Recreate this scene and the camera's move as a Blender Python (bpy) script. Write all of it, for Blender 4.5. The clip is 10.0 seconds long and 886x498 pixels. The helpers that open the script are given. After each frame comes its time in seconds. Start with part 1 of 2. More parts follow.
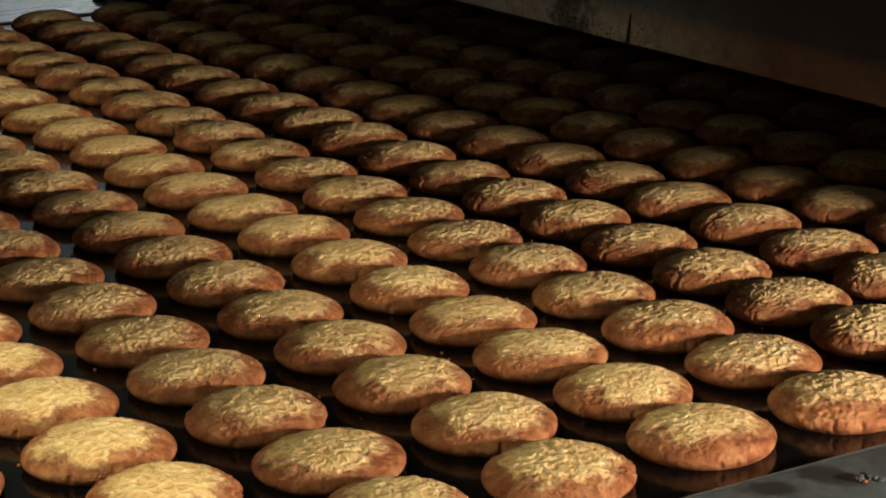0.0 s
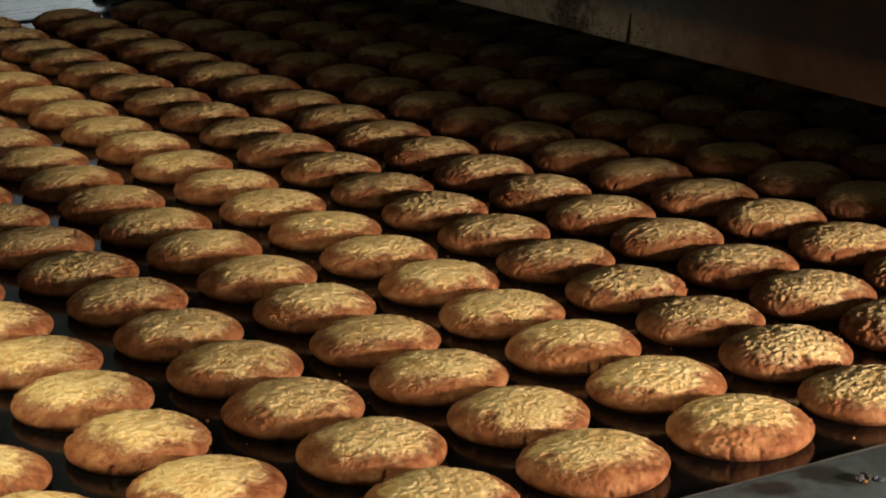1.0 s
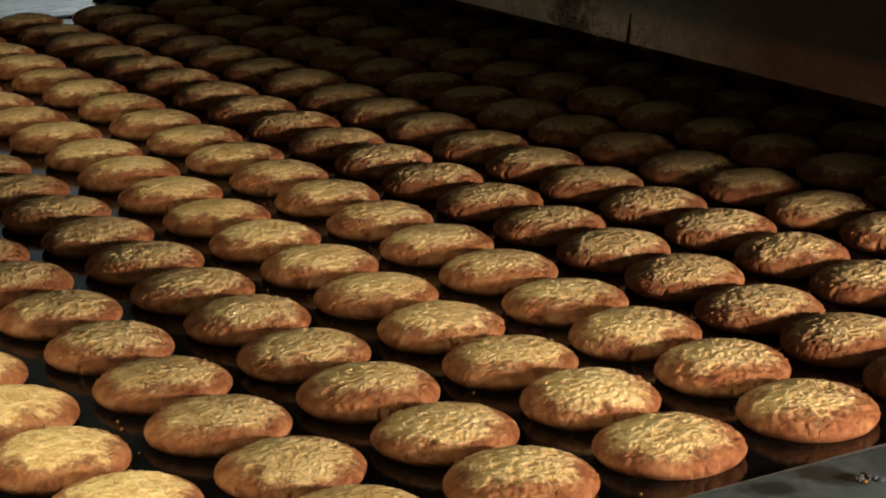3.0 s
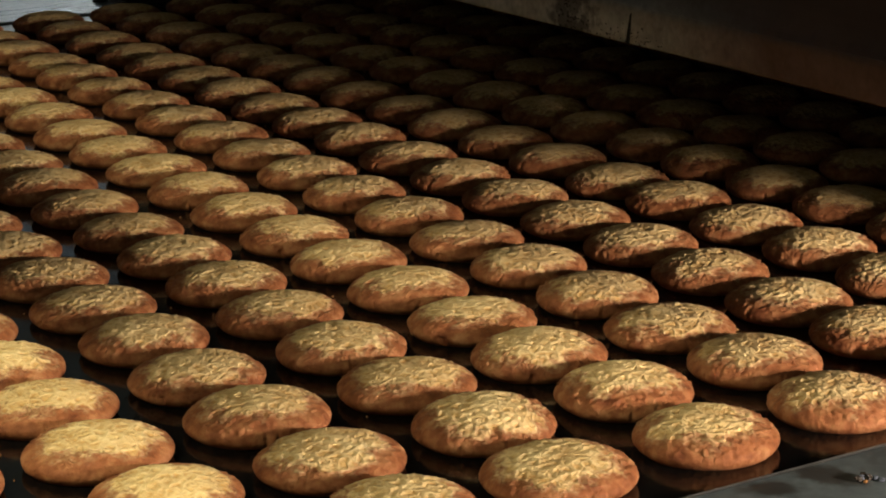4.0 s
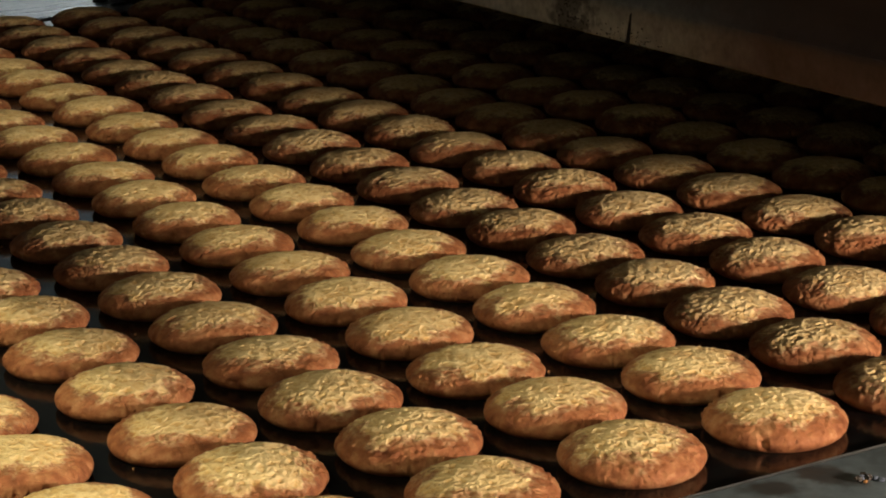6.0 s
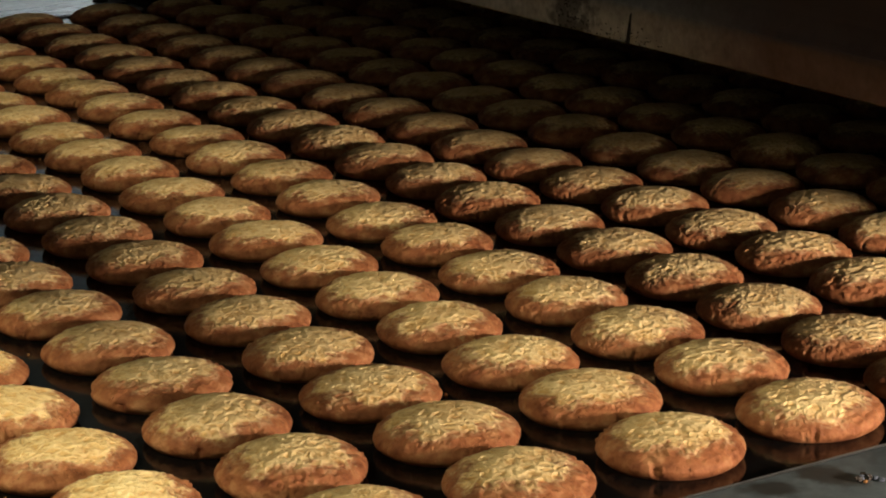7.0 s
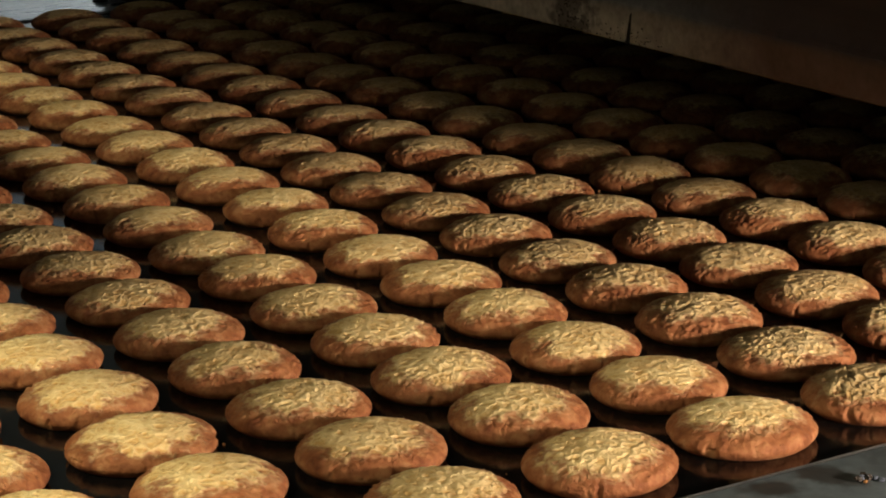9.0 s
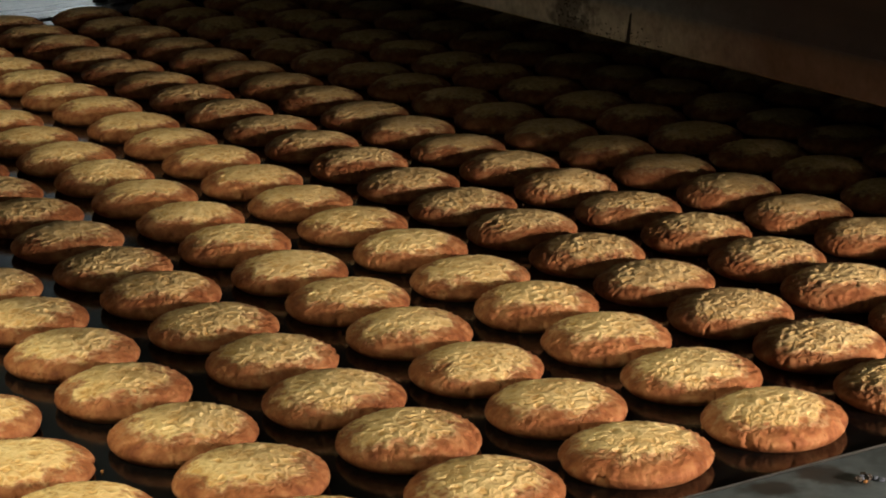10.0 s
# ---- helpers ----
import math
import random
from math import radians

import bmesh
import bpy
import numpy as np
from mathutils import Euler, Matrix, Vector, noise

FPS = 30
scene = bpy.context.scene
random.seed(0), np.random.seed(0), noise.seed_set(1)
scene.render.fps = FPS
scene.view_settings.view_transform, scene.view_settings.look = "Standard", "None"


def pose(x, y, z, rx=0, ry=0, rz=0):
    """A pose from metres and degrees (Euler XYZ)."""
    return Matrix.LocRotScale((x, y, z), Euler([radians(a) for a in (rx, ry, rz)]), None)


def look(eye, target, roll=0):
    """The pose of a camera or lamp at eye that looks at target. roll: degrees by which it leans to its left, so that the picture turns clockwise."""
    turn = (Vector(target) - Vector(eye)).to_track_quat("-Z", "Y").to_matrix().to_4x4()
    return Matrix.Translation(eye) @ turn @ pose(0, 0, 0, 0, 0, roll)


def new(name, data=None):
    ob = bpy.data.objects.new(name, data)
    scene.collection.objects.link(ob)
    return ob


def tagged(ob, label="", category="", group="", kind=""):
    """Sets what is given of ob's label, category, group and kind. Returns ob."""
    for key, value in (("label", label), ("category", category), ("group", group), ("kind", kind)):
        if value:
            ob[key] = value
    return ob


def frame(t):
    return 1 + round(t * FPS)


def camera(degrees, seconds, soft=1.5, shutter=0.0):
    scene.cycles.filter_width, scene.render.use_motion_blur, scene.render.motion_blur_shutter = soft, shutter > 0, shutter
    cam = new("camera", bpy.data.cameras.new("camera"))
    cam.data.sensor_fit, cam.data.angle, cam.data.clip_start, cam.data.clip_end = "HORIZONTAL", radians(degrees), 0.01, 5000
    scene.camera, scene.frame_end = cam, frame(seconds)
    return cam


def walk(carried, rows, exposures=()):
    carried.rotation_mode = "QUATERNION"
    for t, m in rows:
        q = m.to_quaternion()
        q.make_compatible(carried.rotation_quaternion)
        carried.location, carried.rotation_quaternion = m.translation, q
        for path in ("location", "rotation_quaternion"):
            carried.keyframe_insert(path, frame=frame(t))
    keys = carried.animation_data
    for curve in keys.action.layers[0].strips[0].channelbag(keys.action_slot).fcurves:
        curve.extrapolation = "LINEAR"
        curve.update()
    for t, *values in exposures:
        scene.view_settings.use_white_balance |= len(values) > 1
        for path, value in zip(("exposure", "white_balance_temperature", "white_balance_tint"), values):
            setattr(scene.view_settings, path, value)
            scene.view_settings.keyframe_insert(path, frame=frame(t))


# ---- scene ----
# x runs upstream into the oven, y across the belt away from the camera, z up.
BELT = 0.90            # height of the belt's top over the floor
PITCH_X, PITCH_Y = 0.0820, 0.06956   # spacing of the biscuits along and across the belt
SPEED = -0.0614        # metres a second along x
LANES = 19
JAMB_X = 0.325         # corner of the oven's unseen side, a little behind the hood, set to end the key light
SHADE_X = 0.288        # plane of the oven's mouth
FAR_Y, NEAR_Y = 1.296, -0.0535        # inner edges of the two side rails

cam = camera(23.0, 10.0, soft=1.9)
EYE = Vector((-0.5965, -0.7555, BELT + 0.3675))
STAND = look(EYE, EYE + Vector((0.49513, 0.82467, -0.27344)), roll=-1.116)
walk(cam, [(0.0, STAND), (10.0, STAND)], exposures=[(0.0, 0.0), (10.0, 0.0)])


# ---- light ----
world = bpy.data.worlds.new("dim_room")
scene.world = world
world.use_nodes = True
wn = world.node_tree.nodes
sky = wn.new("ShaderNodeTexSky")
sky.sky_type, sky.sun_disc = "NISHITA", False
sky.sun_elevation, sky.sun_rotation = radians(25), radians(180)
world.node_tree.links.new(sky.outputs[0], wn["Background"].inputs[0])
wn["Background"].inputs[1].default_value = 0.1


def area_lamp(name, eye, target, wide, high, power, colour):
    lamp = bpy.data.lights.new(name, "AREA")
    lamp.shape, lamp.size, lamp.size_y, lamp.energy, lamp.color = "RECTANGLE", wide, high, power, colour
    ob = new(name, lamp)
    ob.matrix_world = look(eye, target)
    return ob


# unseen key light in an added wall opening, low and square across the belt
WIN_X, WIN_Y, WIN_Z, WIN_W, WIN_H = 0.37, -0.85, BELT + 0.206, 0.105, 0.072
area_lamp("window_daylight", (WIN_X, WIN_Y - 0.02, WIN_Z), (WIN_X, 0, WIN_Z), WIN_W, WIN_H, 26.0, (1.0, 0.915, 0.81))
# two ceiling tubes added out of view across the belt, downstream of the oven; the edge of the added canopy over its
# mouth cuts their light off
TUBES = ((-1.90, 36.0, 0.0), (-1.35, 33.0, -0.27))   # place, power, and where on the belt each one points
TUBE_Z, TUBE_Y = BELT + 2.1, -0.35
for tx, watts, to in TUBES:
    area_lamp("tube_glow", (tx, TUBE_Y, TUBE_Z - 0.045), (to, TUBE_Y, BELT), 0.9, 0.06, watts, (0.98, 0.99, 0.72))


# an added light over the unseen white cabinet by the north wall
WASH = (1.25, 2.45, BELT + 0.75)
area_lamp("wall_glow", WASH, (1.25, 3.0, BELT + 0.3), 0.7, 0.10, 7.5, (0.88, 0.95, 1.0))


# ---- materials ----
def material(name, rough=0.6, metal=0.0):
    m = bpy.data.materials.new(name)
    m.use_nodes = True
    b = m.node_tree.nodes["Principled BSDF"]
    b.inputs["Roughness"].default_value, b.inputs["Metallic"].default_value = rough, metal
    return m, m.node_tree.nodes, m.node_tree.links, b


def node(ns, kind, **values):
    n = ns.new(kind)
    for k, v in values.items():
        n.inputs[k.replace("_", " ")].default_value = v
    return n


def ramp(ns, ls, fac, stops):
    r = ns.new("ShaderNodeValToRGB")
    e = r.color_ramp.elements
    while len(e) < len(stops):
        e.new(0.5)
    for el, (p, c) in zip(e, stops):
        el.position, el.color = p, (*c, 1)
    ls.new(fac, r.inputs[0])
    return r.outputs[0]


def maths(ns, ls, op, a, b):
    n = ns.new("ShaderNodeMath")
    n.operation = op
    for k, v in enumerate((a, b)):
        if isinstance(v, (int, float)):
            n.inputs[k].default_value = v
        else:
            ls.new(v, n.inputs[k])
    return n.outputs[0]


def blend(ns, ls, fac, a, b, how="MIX"):
    n = ns.new("ShaderNodeMix")
    n.data_type, n.blend_type = "RGBA", how
    for sock, v in ((n.inputs[0], fac), (n.inputs[6], a), (n.inputs[7], b)):
        if isinstance(v, (int, float)):
            sock.default_value = v
        elif isinstance(v, tuple):
            sock.default_value = (*v, 1)
        else:
            ls.new(v, sock)
    return n.outputs[2]


def shifted(ns, ls):
    """Object coordinates, moved by a chance amount for each object."""
    tc, info = ns.new("ShaderNodeTexCoord"), ns.new("ShaderNodeObjectInfo")
    scale = ns.new("ShaderNodeVectorMath")
    scale.operation = "SCALE"
    scale.inputs[0].default_value = (3.1, 7.7, 1.9)
    ls.new(info.outputs["Random"], scale.inputs["Scale"])
    add = ns.new("ShaderNodeVectorMath")
    ls.new(tc.outputs["Object"], add.inputs[0])
    ls.new(scale.outputs[0], add.inputs[1])
    return add.outputs[0], info.outputs["Random"]


def noise_of(ns, ls, co, scale, detail=3.0, rough=0.55):
    n = node(ns, "ShaderNodeTexNoise", Scale=scale, Detail=detail, Roughness=rough)
    ls.new(co, n.inputs["Vector"])
    return n.outputs[0]


def biscuit_material():
    m, ns, ls, b = material("baked_dough", 0.74)
    b.inputs["Specular IOR Level"].default_value = 0.22
    co, chance = shifted(ns, ls)
    crust = node(ns, "ShaderNodeAttribute")
    crust.attribute_name = "crust"
    ridge = node(ns, "ShaderNodeAttribute")
    ridge.attribute_name = "ridge"
    wob, fine, grain = noise_of(ns, ls, co, 110, 4), noise_of(ns, ls, co, 380, 3), noise_of(ns, ls, co, 1300, 2)
    bent = ns.new("ShaderNodeVectorMath")
    bent.operation = "MULTIPLY_ADD"
    jit = node(ns, "ShaderNodeTexNoise", Scale=120.0, Detail=2.0)
    ls.new(co, jit.inputs["Vector"])
    ls.new(jit.outputs["Color"], bent.inputs[0])
    bent.inputs[1].default_value = (0.007, 0.007, 0.007)
    ls.new(co, bent.inputs[2])

    def net(scale, core, wide):
        """Lines of a net of cells: 1 on the line, 0 in the cell."""
        v = node(ns, "ShaderNodeTexVoronoi", Scale=scale)
        v.feature = "DISTANCE_TO_EDGE"
        ls.new(bent.outputs[0], v.inputs["Vector"])
        return ramp(ns, ls, v.outputs["Distance"], [(0.0, (1, 1, 1)), (core, (0.8, 0.8, 0.8)), (wide, (0, 0, 0))])

    def times(a, b):
        return maths(ns, ls, "MULTIPLY", a, b)

    def plus(a, b):
        return maths(ns, ls, "ADD", a, b)

    # toasted rim and pale golden top
    rim = ramp(ns, ls, wob, [(0.28, (0.150, 0.039, 0.012)), (0.5, (0.300, 0.101, 0.035)), (0.75, (0.48, 0.216, 0.090))])
    top = ramp(ns, ls, plus(times(ridge.outputs["Fac"], 0.7), times(wob, 0.3)), [(0.18, (0.54, 0.258, 0.076)), (0.42, (0.67, 0.375, 0.124)), (0.75, (0.82, 0.54, 0.225))])
    edge = plus(crust.outputs["Fac"], times(maths(ns, ls, "SUBTRACT", fine, 0.5), 0.26))
    edge = plus(edge, times(maths(ns, ls, "SUBTRACT", wob, 0.5), 0.28))
    pale = ramp(ns, ls, edge, [(0.39, (1, 1, 1)), (0.455, (0.60, 0.60, 0.60)), (0.53, (0, 0, 0))])
    col = blend(ns, ls, pale, rim, top)
    col = blend(ns, ls, 0.22, col, ramp(ns, ls, fine, [(0.3, (0.5, 0.42, 0.36)), (0.46, (1, 1, 1))]), "MULTIPLY")
    # a broken net of pale raised veins on the crown, thinning out towards the rim
    vein = plus(times(net(165.0, 0.10, 0.24), ramp(ns, ls, wob, [(0.34, (0.1, 0.1, 0.1)), (0.52, (1, 1, 1))])), times(net(290.0, 0.08, 0.24), ramp(ns, ls, wob, [(0.40, (0.55, 0.55, 0.55)), (0.60, (0.1, 0.1, 0.1))])))
    vein = times(vein, ramp(ns, ls, edge, [(0.40, (1, 1, 1)), (0.66, (0, 0, 0))]))
    col = blend(ns, ls, times(vein, 0.40), col, (0.96, 0.74, 0.40))
    col = blend(ns, ls, 0.5, col, ramp(ns, ls, chance, [(0.0, (0.84, 0.79, 0.72)), (1.0, (1.0, 1.0, 0.98))]), "MULTIPLY")
    # broad patches that baked a little darker or paler
    col = blend(ns, ls, 0.4, col, ramp(ns, ls, noise_of(ns, ls, co, 45, 2), [(0.34, (0.76, 0.66, 0.54)), (0.60, (1, 1, 1))]), "MULTIPLY")
    # dark crevices where the crust breaks up towards the rim
    gap = times(net(250.0, 0.07, 0.22), ramp(ns, ls, crust.outputs["Fac"], [(0.22, (0, 0, 0)), (0.48, (0.9, 0.9, 0.9)), (0.66, (0.8, 0.8, 0.8)), (0.88, (0, 0, 0))]))
    gap = times(gap, ramp(ns, ls, noise_of(ns, ls, co, 60, 2), [(0.44, (0, 0, 0)), (0.62, (1, 1, 1))]))
    # small dark pits in the browned rim
    pit = ramp(ns, ls, noise_of(ns, ls, co, 520, 1), [(0.22, (1, 1, 1)), (0.30, (0, 0, 0))])
    high = plus(plus(times(fine, 0.52), times(grain, 0.22)), times(noise_of(ns, ls, co, 210, 2), 0.5))
    high = plus(high, times(vein, 0.52))
    high = maths(ns, ls, "SUBTRACT", high, times(gap, 0.5))
    high = maths(ns, ls, "SUBTRACT", high, times(pit, 0.5))
    col = blend(ns, ls, times(gap, 0.6), col, (0.20, 0.065, 0.018))
    col = blend(ns, ls, times(pit, 0.4), col, (0.13, 0.045, 0.014))
    ls.new(col, b.inputs["Base Color"])
    bump = node(ns, "ShaderNodeBump", Strength=0.85, Distance=0.0015)
    ls.new(high, bump.inputs["Height"])
    ls.new(bump.outputs[0], b.inputs["Normal"])
    return m


def surface(name, dark, light, scale, rough, metal=0.0, spread=0.12, bump=0.0, stretch=(1, 1, 1), spec=None):
    """A plain coat with two sizes of blotches in colour and gloss."""
    m, ns, ls, b = material(name, rough, metal)
    tc = ns.new("ShaderNodeTexCoord")
    mp = node(ns, "ShaderNodeMapping")
    mp.inputs["Scale"].default_value = stretch
    ls.new(tc.outputs["Object"], mp.inputs["Vector"])
    big, small = noise_of(ns, ls, mp.outputs[0], scale, 4), noise_of(ns, ls, mp.outputs[0], scale * 14, 3)
    mixed = maths(ns, ls, "ADD", maths(ns, ls, "MULTIPLY", big, 0.65), maths(ns, ls, "MULTIPLY", small, 0.35))
    ls.new(ramp(ns, ls, mixed, [(0.35, dark), (0.65, light)]), b.inputs["Base Color"])
    ls.new(maths(ns, ls, "ADD", rough - spread, maths(ns, ls, "MULTIPLY", mixed, 2 * spread)), b.inputs["Roughness"])
    if spec is not None:
        b.inputs["Specular IOR Level"].default_value = spec
    if bump:
        bp = node(ns, "ShaderNodeBump", Strength=0.4, Distance=bump)
        ls.new(small, bp.inputs["Height"])
        ls.new(bp.outputs[0], b.inputs["Normal"])
    return m


DOUGH = biscuit_material()
BAND = surface("blackened_steel_band", (0.0022, 0.0019, 0.0018), (0.0055, 0.0046, 0.0042), 9, 0.12, 0.0, 0.06, 0.0002, spec=0.30)
RAIL = surface("greasy_grey_steel", (0.050, 0.054, 0.053), (0.145, 0.158, 0.158), 11, 0.50, 0.2, 0.12, 0.0003)


def grease(m, spots):
    """Brown greasy smears with ragged edges, laid into a steel's colour: (x, y, half length, half width, turn)."""
    ns, ls = m.node_tree.nodes, m.node_tree.links
    b = ns["Principled BSDF"]
    clean = b.inputs["Base Color"].links[0].from_socket
    tc = ns.new("ShaderNodeTexCoord")
    rag = maths(ns, ls, "MULTIPLY", maths(ns, ls, "SUBTRACT", noise_of(ns, ls, tc.outputs["Object"], 160, 4), 0.5), 1.1)
    for x, y, long, wide, turn in spots:
        mp = node(ns, "ShaderNodeMapping")
        mp.vector_type = "TEXTURE"
        mp.inputs["Location"].default_value = (x, y, BELT + 0.003)
        mp.inputs["Rotation"].default_value = (0, 0, radians(turn))
        mp.inputs["Scale"].default_value = (long, wide, 1)
        ls.new(tc.outputs["Object"], mp.inputs["Vector"])
        far = ns.new("ShaderNodeVectorMath")
        far.operation = "LENGTH"
        ls.new(mp.outputs[0], far.inputs[0])
        there = ramp(ns, ls, maths(ns, ls, "ADD", far.outputs["Value"], rag), [(0.55, (0.85, 0.85, 0.85)), (1.0, (0, 0, 0))])
        clean = blend(ns, ls, there, clean, (0.024, 0.018, 0.014))
    ls.new(clean, b.inputs["Base Color"])


grease(RAIL, ((0.0120, -0.0670, 0.024, 0.0120, -66), (-0.0175, -0.0670, 0.016, 0.010, -40)))
RIM = surface("worn_bright_steel", (0.016, 0.013, 0.010), (0.042, 0.034, 0.027), 60, 0.5, 0.3, 0.1)
HOOD_UP = surface("brown_enamelled_steel", (0.040, 0.022, 0.016), (0.070, 0.042, 0.032), 7, 0.42, 0.2, 0.1)


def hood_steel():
    """Smudged steel with a grey stretch of light in its colour; turns darker brown upwards with a ragged, soft border.
    """
    m, ns, ls, b = material("smudged_lit_hood_steel", 0.42, 0.4)
    tc = ns.new("ShaderNodeTexCoord")
    at = ns.new("ShaderNodeSeparateXYZ")
    ls.new(tc.outputs["Object"], at.inputs[0])
    big, mid, small = (noise_of(ns, ls, tc.outputs["Object"], k, 4) for k in (7, 34, 160))
    steel = ramp(ns, ls, maths(ns, ls, "ADD", maths(ns, ls, "MULTIPLY", mid, 0.6), maths(ns, ls, "MULTIPLY", small, 0.4)), [(0.35, (0.090, 0.052, 0.041)), (0.65, (0.165, 0.102, 0.083))])
    # grey light on part of the lip, put into the steel's colour
    lit_along = maths(ns, ls, "ADD", maths(ns, ls, "MULTIPLY", maths(ns, ls, "SUBTRACT", at.outputs["Y"], 0.27), 4.2), maths(ns, ls, "MULTIPLY", maths(ns, ls, "SUBTRACT", big, 0.5), 0.8))
    lit_grey = ramp(ns, ls, maths(ns, ls, "ADD", maths(ns, ls, "MULTIPLY", mid, 0.5), maths(ns, ls, "MULTIPLY", small, 0.5)), [(0.34, (0.25, 0.245, 0.215)), (0.66, (0.56, 0.56, 0.49))])
    steel = blend(ns, ls, ramp(ns, ls, lit_along, [(0.15, (0, 0, 0)), (0.85, (1, 1, 1))]), steel, lit_grey)
    # darker brown with height, the border broken up by noise
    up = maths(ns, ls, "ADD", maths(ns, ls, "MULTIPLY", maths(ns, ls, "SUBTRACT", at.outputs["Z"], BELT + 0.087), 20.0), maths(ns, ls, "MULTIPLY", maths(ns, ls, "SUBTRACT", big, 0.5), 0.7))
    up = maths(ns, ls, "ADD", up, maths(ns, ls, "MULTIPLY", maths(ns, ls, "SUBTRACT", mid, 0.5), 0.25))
    darkened = ramp(ns, ls, up, [(0.30, (0, 0, 0)), (0.60, (0.6, 0.6, 0.6)), (1.0, (1, 1, 1))])
    # a sooty smudge across the grey stretch
    away = maths(ns, ls, "ABSOLUTE", maths(ns, ls, "MULTIPLY", maths(ns, ls, "SUBTRACT", at.outputs["Y"], 0.533), 34.0), 0.0)
    soot = ramp(ns, ls, maths(ns, ls, "ADD", away, maths(ns, ls, "MULTIPLY", maths(ns, ls, "SUBTRACT", noise_of(ns, ls, tc.outputs["Object"], 95, 5), 0.5), 3.6)), [(0.35, (0.8, 0.8, 0.8)), (1.0, (0, 0, 0))])
    steel = blend(ns, ls, soot, steel, (0.055, 0.050, 0.044))
    ls.new(blend(ns, ls, darkened, steel, (0.042, 0.024, 0.018)), b.inputs["Base Color"])
    ls.new(maths(ns, ls, "ADD", 0.34, maths(ns, ls, "MULTIPLY", mid, 0.16)), b.inputs["Roughness"])
    return m


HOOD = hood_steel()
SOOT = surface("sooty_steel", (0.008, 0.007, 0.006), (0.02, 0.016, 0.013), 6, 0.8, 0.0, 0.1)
WHITE = surface("white_enamel", (0.62, 0.64, 0.66), (0.80, 0.81, 0.82), 8, 0.5, 0.0, 0.1)
PALE = surface("brushed_bright_steel", (0.50, 0.51, 0.53), (0.66, 0.67, 0.69), 20, 0.28, 0.95, 0.08, 0.0001, (0.3, 3, 1))
ORANGE = surface("toasted_crumb", (0.30, 0.11, 0.03), (0.46, 0.20, 0.06), 300, 0.7)
ASH = surface("grey_crumb", (0.045, 0.045, 0.06), (0.11, 0.11, 0.135), 300, 0.7)
CHAR = surface("burnt_crumb", (0.012, 0.009, 0.007), (0.05, 0.026, 0.014), 300, 0.6, 0.0, 0.1)
PLASTER = surface("dusty_plaster", (0.19, 0.215, 0.245), (0.25, 0.285, 0.32), 2, 0.9, 0.0, 0.05, 0.001)
CONCRETE = surface("floor_concrete", (0.10, 0.095, 0.09), (0.17, 0.165, 0.155), 3, 0.8, 0.0, 0.1, 0.001)
FRAME = surface("painted_frame_steel", (0.20, 0.21, 0.21), (0.30, 0.31, 0.31), 10, 0.5, 0.3, 0.1)


# ---- building blocks ----
def block(bm, x0, x1, y0, y1, z0, z1, bevel=0.0):
    vs = [bm.verts.new((x, y, z)) for x in (x0, x1) for y in (y0, y1) for z in (z0, z1)]
    fs = [bm.faces.new([vs[k] for k in q]) for q in ((0, 1, 3, 2), (4, 6, 7, 5), (0, 4, 5, 1), (2, 3, 7, 6), (0, 2, 6, 4), (1, 5, 7, 3))]
    if bevel:
        es = list({e for f in fs for e in f.edges})
        bmesh.ops.bevel(bm, geom=es, offset=bevel, segments=2, affect="EDGES")
    return bm


def made(name, bm, mat, smooth=False):
    bmesh.ops.recalc_face_normals(bm, faces=bm.faces)
    me = bpy.data.meshes.new(name)
    bm.to_mesh(me)
    bm.free()
    me.materials.append(mat)
    if smooth:
        me.polygons.foreach_set("use_smooth", [True] * len(me.polygons))
    return new(name, me)


def part(name, bm, mat, parent, label="", smooth=False):
    ob = made(name, bm, mat, smooth)
    ob.parent = parent
    if label:
        tagged(ob, label)
    return ob


def box_part(name, x0, x1, y0, y1, z0, z1, mat, parent, label="", bevel=0.002):
    return part(name, block(bmesh.new(), x0, x1, y0, y1, z0, z1, bevel), mat, parent, label)


# ---- the room ----
X0, X1, Y0, Y1, TOP = -3.2, 4.2, WIN_Y, 3.2, 3.2


def setting(name, bm, mat, label):
    return tagged(made(name, bm, mat), label, kind="structure")


def room():
    setting("floor", block(bmesh.new(), X0 - 0.2, X1 + 0.2, Y0 - 0.2, Y1 + 0.2, -0.2, 0), CONCRETE, "grey concrete bakery floor")
    setting("ceiling", block(bmesh.new(), X0 - 0.2, X1 + 0.2, Y0 - 0.2, Y1 + 0.2, TOP, TOP + 0.2), PLASTER, "dusty grey plaster ceiling")
    setting("wall_north", block(bmesh.new(), X0, X1, Y1, Y1 + 0.2, 0, TOP), PLASTER, "dusty grey plaster wall")
    setting("wall_west", block(bmesh.new(), X0 - 0.2, X0, Y0, Y1, 0, TOP), PLASTER, "dusty grey plaster wall")
    setting("wall_east", block(bmesh.new(), X1, X1 + 0.2, Y0, Y1, 0, TOP), PLASTER, "dusty grey plaster wall")
    bm = bmesh.new()
    xa, xb, za, zb = WIN_X - WIN_W / 2, WIN_X + WIN_W / 2, WIN_Z - WIN_H / 2, WIN_Z + WIN_H / 2
    block(bm, X0, xa, Y0 - 0.2, Y0, 0, TOP)
    block(bm, xb, X1, Y0 - 0.2, Y0, 0, TOP)
    block(bm, xa, xb, Y0 - 0.2, Y0, 0, za)
    block(bm, xa, xb, Y0 - 0.2, Y0, zb, TOP)
    setting("wall_south", bm, PLASTER, "dusty grey plaster wall with an opening added for the key light")


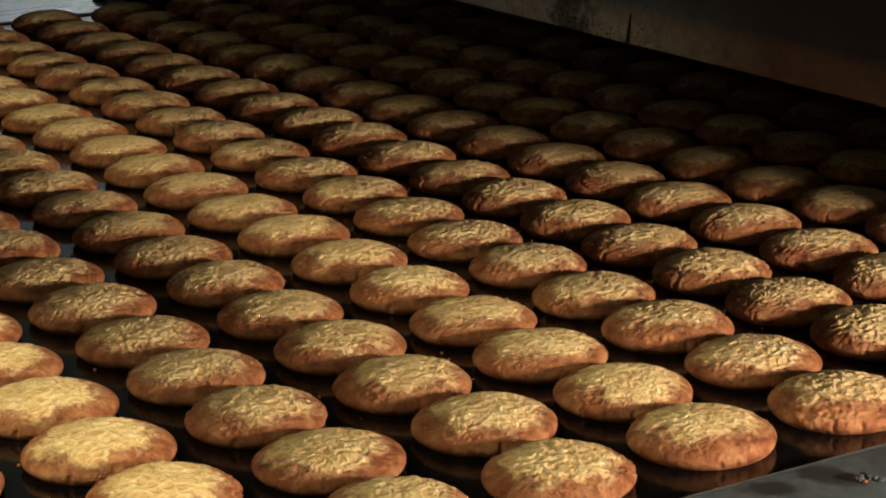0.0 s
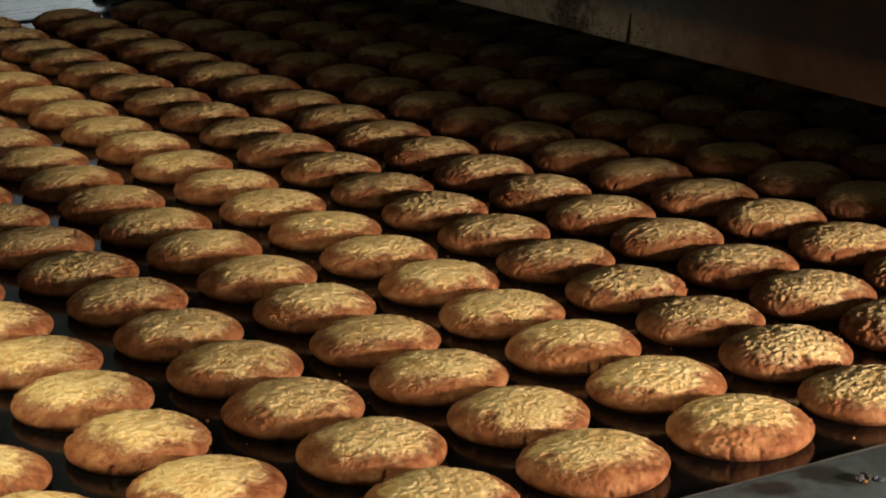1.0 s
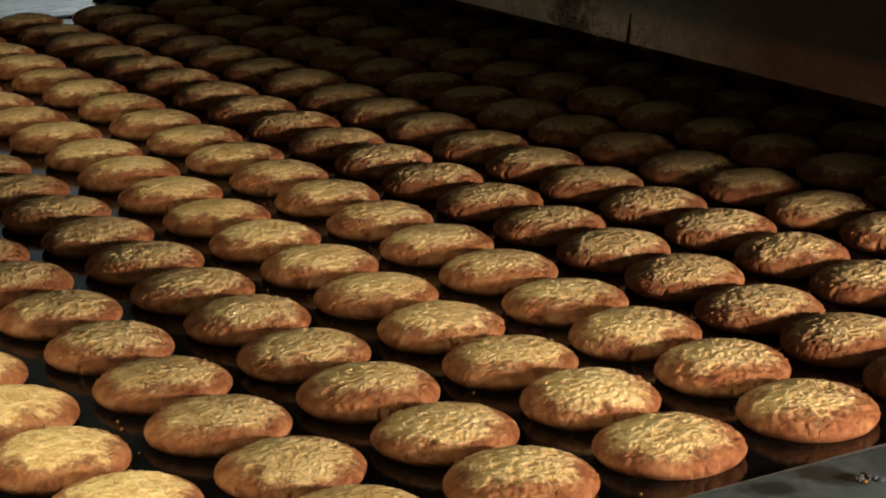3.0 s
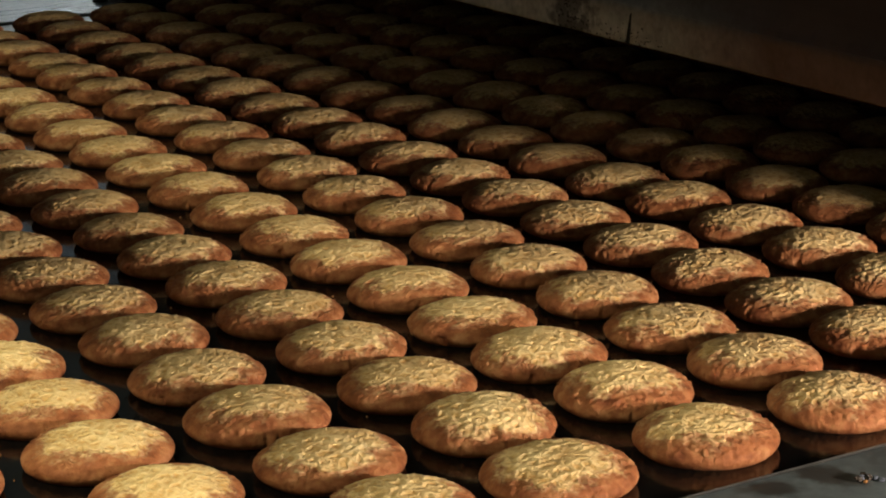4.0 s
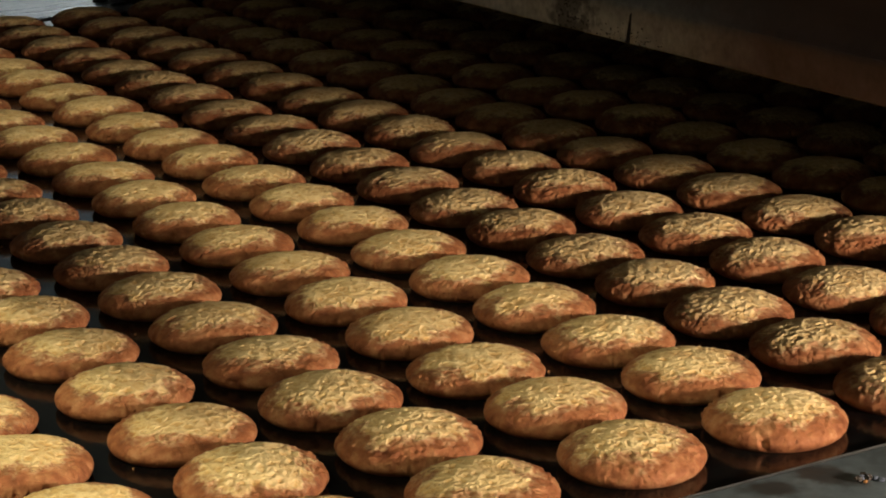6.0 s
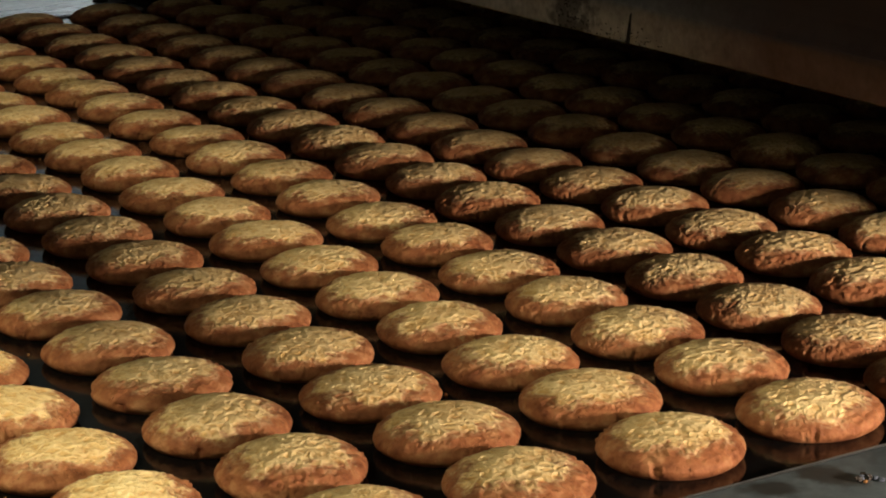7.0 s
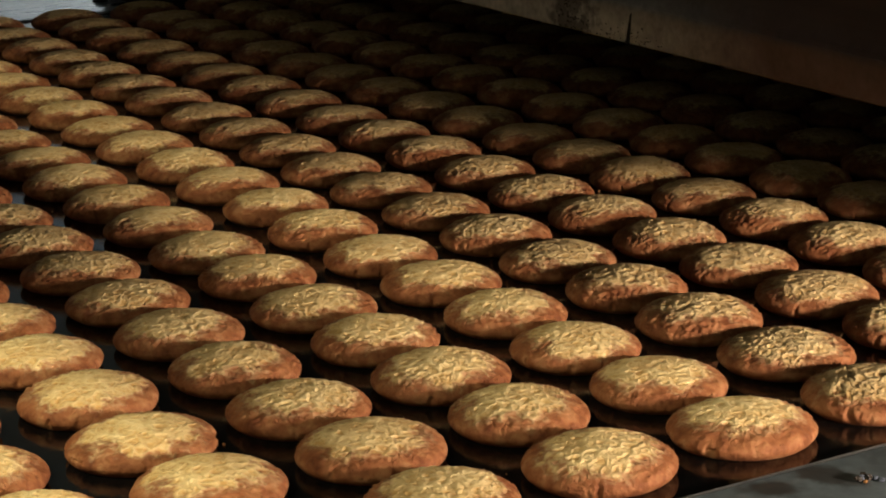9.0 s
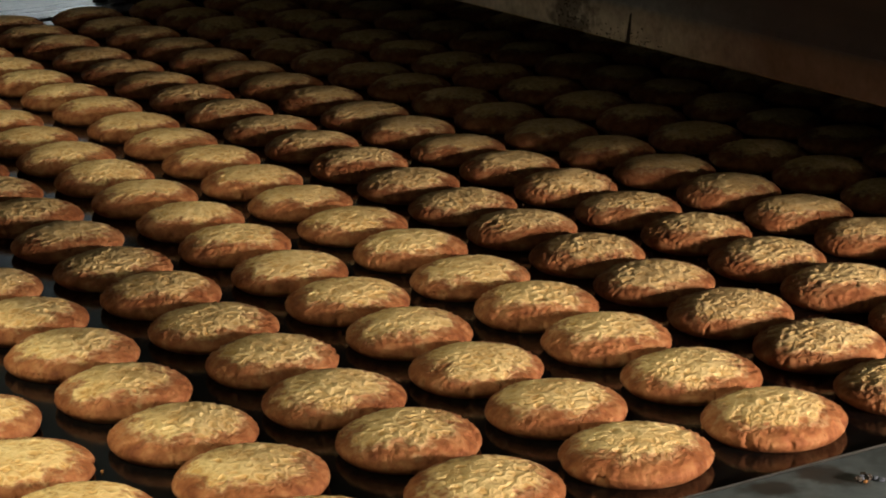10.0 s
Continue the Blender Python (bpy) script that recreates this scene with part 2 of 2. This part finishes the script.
# ---- the conveyor and the oven ----
def conveyor():
    global BELT_PART
    base = tagged(new("conveyor"), "grey steel conveyor with a glossy blackened belt", "conveyor")
    bm = block(bmesh.new(), -2.0, 3.4, NEAR_Y - 0.03, FAR_Y + 0.03, -0.004, 0.0)
    BELT_PART = part("belt", bm, BAND, base, "glossy blackened steel belt")
    BELT_PART.location.z = BELT
    rnd = random.Random(77)
    bm = bmesh.new()
    for _ in range(420):
        x, y, r = rnd.uniform(-0.5, 1.2), rnd.uniform(NEAR_Y + 0.01, FAR_Y - 0.02), rnd.uniform(0.0003, 0.0010)
        bmesh.ops.create_icosphere(bm, subdivisions=1, radius=r, matrix=pose(x, y, r * 0.6, rnd.uniform(0, 90), rnd.uniform(0, 90), 0))
    tagged(part("loose_crumbs", bm, ORANGE, BELT_PART, "tiny toasted crumbs"), kind="stuff")
    for y in (NEAR_Y - 0.06, FAR_Y + 0.06):
        box_part("side_beam", -2.4, 3.85, y - 0.03, y + 0.03, BELT - 0.17, BELT - 0.012, FRAME, base)
        for x in (-2.2, -0.6, 1.0, 2.6):
            box_part("leg", x - 0.03, x + 0.03, y - 0.03, y + 0.03, 0, BELT - 0.17, FRAME, base)
    for x in (-2.3, -1.4, -0.5, 0.4, 1.3, 2.2, 3.1, 3.8):
        box_part("cross_bar", x - 0.03, x + 0.03, NEAR_Y - 0.03, FAR_Y + 0.03, BELT - 0.06, BELT - 0.0045, FRAME, base)

    end = SHADE_X - 0.004
    near = box_part("side_rail", -2.4, end, NEAR_Y - 0.30, NEAR_Y - 0.0018, BELT - 0.011, BELT + 0.003, RAIL, base, "greasy grey steel side rail", 0.001)
    box_part("rim", -2.4, end, NEAR_Y - 0.0017, NEAR_Y - 0.0006, BELT - 0.010, BELT + 0.0036, RIM, near, "worn paler edge", 0.0004)
    far = box_part("side_rail", -2.4, end, FAR_Y + 0.003, FAR_Y + 0.16, BELT - 0.011, BELT + 0.002, PALE, base, "bright brushed steel side rail", 0.001)
    box_part("rim", -2.4, end, FAR_Y, FAR_Y + 0.0026, BELT - 0.010, BELT + 0.0016, PALE, far, "worn paler edge", 0.0008)
    # bolt on the far rail: washer and head
    bm = bmesh.new()
    bmesh.ops.create_cone(bm, cap_ends=True, segments=14, radius1=0.0085, radius2=0.0080, depth=0.0016, matrix=pose(0.262, FAR_Y + 0.062, BELT + 0.0028))
    bmesh.ops.create_cone(bm, cap_ends=True, segments=6, radius1=0.0055, radius2=0.0050, depth=0.0050, matrix=pose(0.262, FAR_Y + 0.062, BELT + 0.0060))
    part("bolt", bm, SOOT, far, "blackened bolt head")


def crumbs():
    """A small heap of burnt and pale crumbs on the near rail."""
    rnd = random.Random(5)
    spots = ((0.0190, -0.0822, 0.0030, 0), (0.0212, -0.0820, 0.0026, 2), (0.0232, -0.0835, 0.0030, 0), (0.0205, -0.0850, 0.0015, 1), (0.0262, -0.0850, 0.0022, 2), (0.0240, -0.0800, 0.0026, 0), (0.0275, -0.0880, 0.0019, 2))
    for x, y, r, tone in spots:
        bm = bmesh.new()
        bmesh.ops.create_icosphere(bm, subdivisions=2, radius=r * 0.62)
        for v in bm.verts:
            v.co *= 1 + 0.8 * noise.noise(v.co * 900 + Vector((x * 900, y * 900, 0)))
            v.co.z *= 0.75
        low = min(v.co.z for v in bm.verts)
        bmesh.ops.translate(bm, verts=bm.verts, vec=(x, y, BELT + 0.0030 - low))
        ob = made("crumb", bm, (CHAR, ORANGE, ASH)[tone])
        tagged(ob, ("charred black biscuit crumb on the rail", "orange-brown biscuit crumb on the rail", "pale grey biscuit crumb on the rail")[tone], "crumb", "crumbs on the rail")


def oven():
    ov = tagged(new("tunnel_oven"), "stained brown steel tunnel oven with a low open mouth", "oven")
    x, zb = SHADE_X, BELT + 0.087
    ya, yb = NEAR_Y - 0.05, FAR_Y + 0.05
    # hood: a rolled lip, then the upper front
    def rolled(prof):
        bm = bmesh.new()
        ends = [[bm.verts.new((x + p, y, zb + q)) for p, q in prof] for y in (ya, yb + 0.075)]
        for k in range(len(prof)):
            n = (k + 1) % len(prof)
            bm.faces.new((ends[0][k], ends[0][n], ends[1][n], ends[1][k]))
        for ring in ends:
            bm.faces.new(ring)
        return bm
    lip = part("lip", rolled([(0.004, 0.0), (0.0008, 0.0006), (0.0, 0.002), (0.0, 0.024), (0.0002, 0.026), (0.0006, 0.028), (0.034, 0.028), (0.034, 0.0)]), HOOD, ov, "smudged steel lip")
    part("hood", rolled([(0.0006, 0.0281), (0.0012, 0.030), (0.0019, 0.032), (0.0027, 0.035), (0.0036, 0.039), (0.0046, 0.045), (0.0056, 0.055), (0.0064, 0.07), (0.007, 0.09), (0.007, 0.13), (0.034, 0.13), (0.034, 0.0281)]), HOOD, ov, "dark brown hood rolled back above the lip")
    box_part("front_panel", x + 0.0075, x + 0.04, ya, yb + 0.075, zb + 0.131, BELT + 0.75, HOOD_UP, ov)
    # near jamb, added out of view; its edge shades the belt beyond
    box_part("jamb", JAMB_X, x + 0.08, ya - 0.03, ya - 0.001, BELT - 0.011, BELT + 0.75, HOOD_UP, ov)
    box_part("jamb", x, x + 0.04, yb + 0.045, yb + 0.075, 0, zb - 0.001, HOOD_UP, ov)
    box_part("base", x + 0.002, 3.9, ya, yb, 0, BELT - 0.2, HOOD_UP, ov)
    box_part("side_wall", x + 0.081, 3.9, ya - 0.03, ya - 0.001, BELT - 0.011, BELT + 0.75, HOOD_UP, ov)
    box_part("side_wall", x + 0.041, 3.9, yb + 0.061, yb + 0.075, 0.0, BELT + 0.75, HOOD_UP, ov)
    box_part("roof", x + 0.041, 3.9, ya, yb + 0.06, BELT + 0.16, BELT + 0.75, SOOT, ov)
    # a dark tapering scratch and baked-on flecks on the lip
    bm = bmesh.new()
    tip = [(0.4575, 0.0225), (0.4590, 0.0222), (0.4640, 0.0005), (0.4600, 0.0005)]
    vs = [bm.verts.new((x - d, y, zb + z)) for d in (0.0006, 0.0) for y, z in tip]
    for q in ((0, 1, 2, 3), (7, 6, 5, 4), (0, 4, 5, 1), (1, 5, 6, 2), (2, 6, 7, 3), (3, 7, 4, 0)):
        bm.faces.new([vs[k] for k in q])
    part("drip", bm, SOOT, lip, "black tapering drip of burnt fat")
    rnd = random.Random(21)
    bm = bmesh.new()
    for _ in range(150):
        core = rnd.random() < 0.5
        y, z = (rnd.gauss(0.535, 0.010), rnd.uniform(0.001, 0.026)) if core else (rnd.uniform(0.42, 0.54), 0.001 + abs(rnd.gauss(0, 0.006)))
        r = rnd.uniform(0.0003, 0.0009 if core else 0.0007)
        wide = rnd.uniform(0.6, 2.2)
        ring = [bm.verts.new((x - 0.0005, y + wide * r * math.cos(a) * (1 + 0.4 * noise.noise(Vector((a, y * 999, 0)))), min(zb + 0.0265, max(zb + 0.0012, zb + z + r * math.sin(a) * (1 + 0.5 * noise.noise(Vector((a, z * 999, 3)))))))) for a in (k * math.tau / 9 for k in range(9))]
        bm.faces.new(ring)
    flecks = part("grease_fleck", bm, SOOT, lip, "baked-on black grease flecks")
    tagged(flecks, kind="stuff")
    box_part("end_wall", 3.902, 3.94, ya - 0.03, yb + 0.075, 0.0, BELT + 0.75, HOOD_UP, ov)


def canopy():
    """An unseen canopy added over the oven's mouth to cut off the tube light: a flat near-black panel with a folded
    lip, hung from the ceiling, and a pipe along its edge that shades a strip of belt.
    """
    can = tagged(new("added_canopy"), "unseen dark steel canopy added over the oven mouth to block light", "exhaust canopy")
    xa, xb, ya, yb, z = -0.60, SHADE_X - 0.01, NEAR_Y - 0.32, FAR_Y + 0.10, BELT + 0.70
    # near-black underside, so that it throws no light back
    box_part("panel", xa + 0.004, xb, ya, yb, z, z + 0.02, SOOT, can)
    box_part("lip", xa, xa + 0.003, ya, yb, z, z + 0.06, HOOD_UP, can)
    for y in (ya + 0.1, yb - 0.1):
        for x in (xa + 0.1, xb - 0.1):
            box_part("hanger", x - 0.008, x + 0.008, y - 0.008, y + 0.008, z + 0.02, TOP, FRAME, can)
    for y in (0.1, yb - 0.1):
        box_part("bracket", -0.748, xa - 0.001, y - 0.012, y + 0.012, z + 0.035, z + 0.055, FRAME, can)
    # pipe added to shade a strip of belt from one tube
    bm = bmesh.new()
    bmesh.ops.create_cone(bm, cap_ends=True, segments=24, radius1=0.034, radius2=0.034, depth=yb, matrix=pose(-0.775, yb / 2, BELT + 0.75, 90))
    part("pipe", bm, FRAME, can, "grey steel pipe added along the canopy's edge to shade the belt", True)


def cabinet():
    """A white enamelled cabinet by the far wall, added out of view for the far rail to mirror, under an added light."""
    cab = tagged(new("unseen_cabinet"), "white enamelled cabinet added out of view for the far rail to mirror", "cabinet")
    box_part("body", 0.65, 2.25, 3.0, 3.19, 0.1, BELT + 0.52, WHITE, cab, bevel=0.006)
    box_part("plinth", 0.68, 2.22, 3.02, 3.18, 0.0, 0.098, FRAME, cab)
    for xa, xb, hx in ((0.655, 1.447, 1.40), (1.453, 2.245, 1.50)):
        door = box_part("door", xa, xb, 2.978, 2.998, 0.11, BELT + 0.51, WHITE, cab, bevel=0.004)
        box_part("handle", hx - 0.01, hx + 0.01, 2.95, 2.976, BELT - 0.05, BELT + 0.10, FRAME, door, "grey steel handle", 0.004)
    # lamp added to whiten the cabinet; its shade keeps the wall above dark
    lamp = tagged(new("added_cabinet_light"), "white strip light added out of view above the cabinet", "wall light")
    wx, wy, wz = WASH
    box_part("housing", wx - 0.37, wx + 0.37, wy - 0.07, wy - 0.02, wz - 0.06, wz + 0.06, FRAME, lamp)
    box_part("shade", wx - 0.39, wx + 0.39, wy - 0.018, wy + 0.42, wz + 0.052, wz + 0.060, FRAME, lamp)
    box_part("stem", wx - 0.015, wx + 0.015, wy - 0.06, wy - 0.03, wz + 0.061, TOP, FRAME, lamp)


# housing for a ceiling tube added out of view
def added_tube_light(x):
    fix = tagged(new("added_tube_light"), "white ceiling tube light added out of view", "ceiling light", "ceiling tube lights")
    box_part("housing", x - 0.06, x + 0.06, TUBE_Y - 0.48, TUBE_Y + 0.48, TUBE_Z - 0.03, TUBE_Z + 0.04, WHITE, fix)
    box_part("bracket", x - 0.03, x + 0.03, TUBE_Y - 0.2, TUBE_Y + 0.2, TUBE_Z + 0.042, TOP, WHITE, fix)


# ---- the biscuits ----
def dome(n, radius, height, seed, rough=1.0):
    """Vertices and faces of one baked biscuit, with two values a vertex: how far from the crown, and how proud of its cracks."""
    rnd = random.Random(seed)
    off = Vector((rnd.uniform(0, 50), rnd.uniform(0, 50), rnd.uniform(0, 50)))
    sx, sy = radius * rnd.uniform(0.985, 1.03), radius * rnd.uniform(0.955, 0.995)
    waist = 0.0046
    lean = rnd.uniform(0, 6.3)
    verts, crust, ridge, outs = [], [], [], []
    for iy in range(n):
        for ix in range(n):
            a, b = 2 * ix / (n - 1) - 1, 2 * iy / (n - 1) - 1
            if abs(a) > abs(b):
                s, th = abs(a), math.pi / 4 * b / a + (math.pi if a < 0 else 0)
            elif b:
                s, th = abs(b), math.pi / 2 - math.pi / 4 * a / b + (math.pi if b < 0 else 0)
            else:
                s, th = 0.0, 0.0
            phi = radians(116) * s ** 0.95
            c, sn = math.cos(phi), math.sin(phi)
            nx, ny = math.cos(th), math.sin(th)
            uneven = 1 + 0.024 * noise.noise(Vector((nx * 1.4, ny * 1.4, 0)) + off)
            r = sn ** 0.95 if sn > 0 else 0
            x, y = sx * r * nx * uneven, sy * r * ny * uneven
            z = waist + (height - waist) * (0.90 * c + 0.10 * c * c) if c > 0 else waist * (1 + c / -math.cos(radians(116)))
            out = Vector((nx * sn, ny * sn, 1.6 * c)).normalized()
            p = Vector((x, y, z * 0.7))
            # a net of soft raised veins round shallow dimples, in two sizes, broken here and there
            warp = p * 1000 + 2.2 * noise.noise_vector(p * 130 + off)
            cell = noise.voronoi(warp / 6.6 + off)[0]
            here = min(1.0, max(0.0, 0.72 + 1.7 * noise.noise(p * 75 - off)))
            vein = math.exp(-((cell[1] - cell[0]) / 0.26) ** 2) * here
            cell2 = noise.voronoi(warp / 3.9 - off)[0]
            vein2 = math.exp(-((cell2[1] - cell2[0]) / 0.34) ** 2) * (1 - 0.25 * here)
            grit = max(0.0, 0.55 - noise.voronoi(warp / 3.4 + off * 2)[0][0])
            band = max(0.0, 1 - abs(s - 0.55) * 4.0) * min(1.0, max(0.0, 0.35 + 1.6 * noise.noise(p * 60 - off)))
            top = max(0.0, min(1.0, (1.06 - s * 1.5) * 2.4))
            lump = noise.noise(p * 70 + off)
            d = 0.0004 * lump * min(1, c + 0.6) + rough * top * (0.00075 * vein + 0.00085 * vein2 - 0.0006)
            # short upright cracks in the browned side
            side = max(0.0, 1 - abs(s - 0.74) * 4.5)
            split = noise.noise(Vector((nx * 8.5, ny * 8.5, s * 1.2)) + off)
            d -= side * 0.0030 * max(0.0, split - 0.24) * 2.0
            d += rough * 0.00020 * noise.noise(p * 520 + off)
            d += rough * 0.0036 * band * (grit - 0.2)
            if z < 0.001:
                d = 0
            verts.append((x + out.x * d, y + out.y * d, max(0.0, z + out.z * d)))
            crust.append(s * 1.32 + 0.17 * math.cos(th - lean) * s + 0.20 * noise.noise(p * 80 - off) + 0.12 * noise.noise(p * 230 + off))
            outs.append(out)
            ridge.append(0.16 + 0.62 * vein + 0.34 * vein2 + 0.10 * lump)
    quads = [(k, k + 1, k + 1 + n, k + n) for r in range(n - 1) for k in range(r * n, r * n + n - 1)]
    under = [k for k in range(n)] + [r * n + n - 1 for r in range(1, n)] + [n * n - 1 - k for k in range(1, n)] + [r * n for r in range(n - 2, 0, -1)]
    quads.append(tuple(reversed(under)))
    return verts, quads, crust, ridge, outs


def biscuit_mesh(name, verts, quads, crust, ridge):
    used = sorted({k for q in quads for k in q})
    if len(used) < len(verts):
        at = {k: n for n, k in enumerate(used)}
        verts, crust, ridge = ([lst[k] for k in used] for lst in (verts, crust, ridge))
        quads = [tuple(at[k] for k in q) for q in quads]
    me = bpy.data.meshes.new(name)
    me.from_pydata(verts, [], quads)
    for key, vals in (("crust", crust), ("ridge", ridge)):
        me.attributes.new(key, "FLOAT", "POINT").data.foreach_set("value", vals)
    me.polygons.foreach_set("use_smooth", [True] * len(me.polygons))
    me.materials.append(DOUGH)
    return me


def biscuit_pair(verts, quads, crust, ridge, outs):
    """The browned body, and the pale crust that lies a little proud on it."""
    body = [q for q in quads if max(crust[k] for k in q) > 0.42]
    shell = [q for q in quads if len(q) == 4 and max(crust[k] for k in q) < 0.57]
    lifted = []
    for v, c, o in zip(verts, crust, outs):
        d = 0.00035 * max(-0.4, min(1.0, (0.545 - c) / 0.05))
        lifted.append((v[0] + o.x * d, v[1] + o.y * d, v[2] + o.z * d))
    return biscuit_mesh("biscuit", verts, body, crust, ridge), biscuit_mesh("crust", lifted, shell, crust, ridge)


KINDS = 12
R_BIS, H_BIS = 0.0350, 0.0150
LANE_SHIFT = (-0.0058, -0.0008, -0.0029, -0.0015, -0.0013, -0.0013, -0.0019, -0.0022, -0.0024, -0.0020)   # how far each near lane runs ahead or behind
MOVING = []            # (thing, pose at the start)


def biscuits():
    rnd = random.Random(11)
    meshes = [biscuit_pair(*dome(112, R_BIS, H_BIS * rnd.uniform(0.93, 1.07), 100 + k, rnd.uniform(0.70, 1.1))) for k in range(KINDS)]
    coarse = [dome(15, R_BIS, H_BIS, 300 + k) for k in range(4)]
    rest = ([], [], [], [])
    for j in range(LANES):
        y = j * PITCH_Y
        left = -0.306 + (y - 0.111) * 0.3676 - 0.15
        right = 0.015 + (y + 0.104) * 0.912 + 0.70
        shift = LANE_SHIFT[j] if j < len(LANE_SHIFT) else rnd.uniform(-0.0028, -0.0008)
        for i in range(-8, 34):
            x = i * PITCH_X + shift + rnd.gauss(0, 0.0006)
            yy = y - 0.0023 + rnd.gauss(0, 0.0007) - (0.0022 if j == 0 else 0)
            turn, k = rnd.choice((0, 180)) + rnd.uniform(-14, 14), rnd.randrange(KINDS)
            if x < left:
                continue
            if x < min(right, 1.03):
                ob = new("biscuit", meshes[k][0])
                top = new("crust", meshes[k][1])
                top.parent = ob
                tagged(ob, "golden-brown round biscuit with a cracked pale crust", "biscuit", "biscuits on the belt")
                at = pose(x, yy, BELT, 0, 0, turn)
                ob.matrix_world = at
                MOVING.append((ob, at))
            elif x < right + 0.15:
                vs, qs, cr, ri, _ = coarse[k % 4]
                n0, m = len(rest[0]), pose(x, yy, 0, 0, 0, turn)
                rest[0].extend(tuple(m @ Vector(v)) for v in vs)
                rest[1].extend(tuple(n0 + q for q in qq) for qq in qs)
                rest[2].extend(cr), rest[3].extend(ri)
    ob = new("biscuits", biscuit_mesh("biscuits", *rest))
    tagged(ob, "golden-brown round biscuits deep inside the dark oven", "biscuits", kind="stuff")
    at = pose(0, 0, BELT)
    ob.matrix_world = at
    MOVING.append((ob, at))


room()
conveyor()
oven()
crumbs()
canopy()
cabinet()
for tube_x, _, _ in TUBES:
    added_tube_light(tube_x)
biscuits()


def motions():
    for thing, at in MOVING + [(BELT_PART, pose(0, 0, BELT))]:
        walk(thing, [(t, Matrix.Translation((SPEED * t, 0, 0)) @ at) for t in (0.0, 2.5, 5.0, 7.5, 10.0)])


motions()
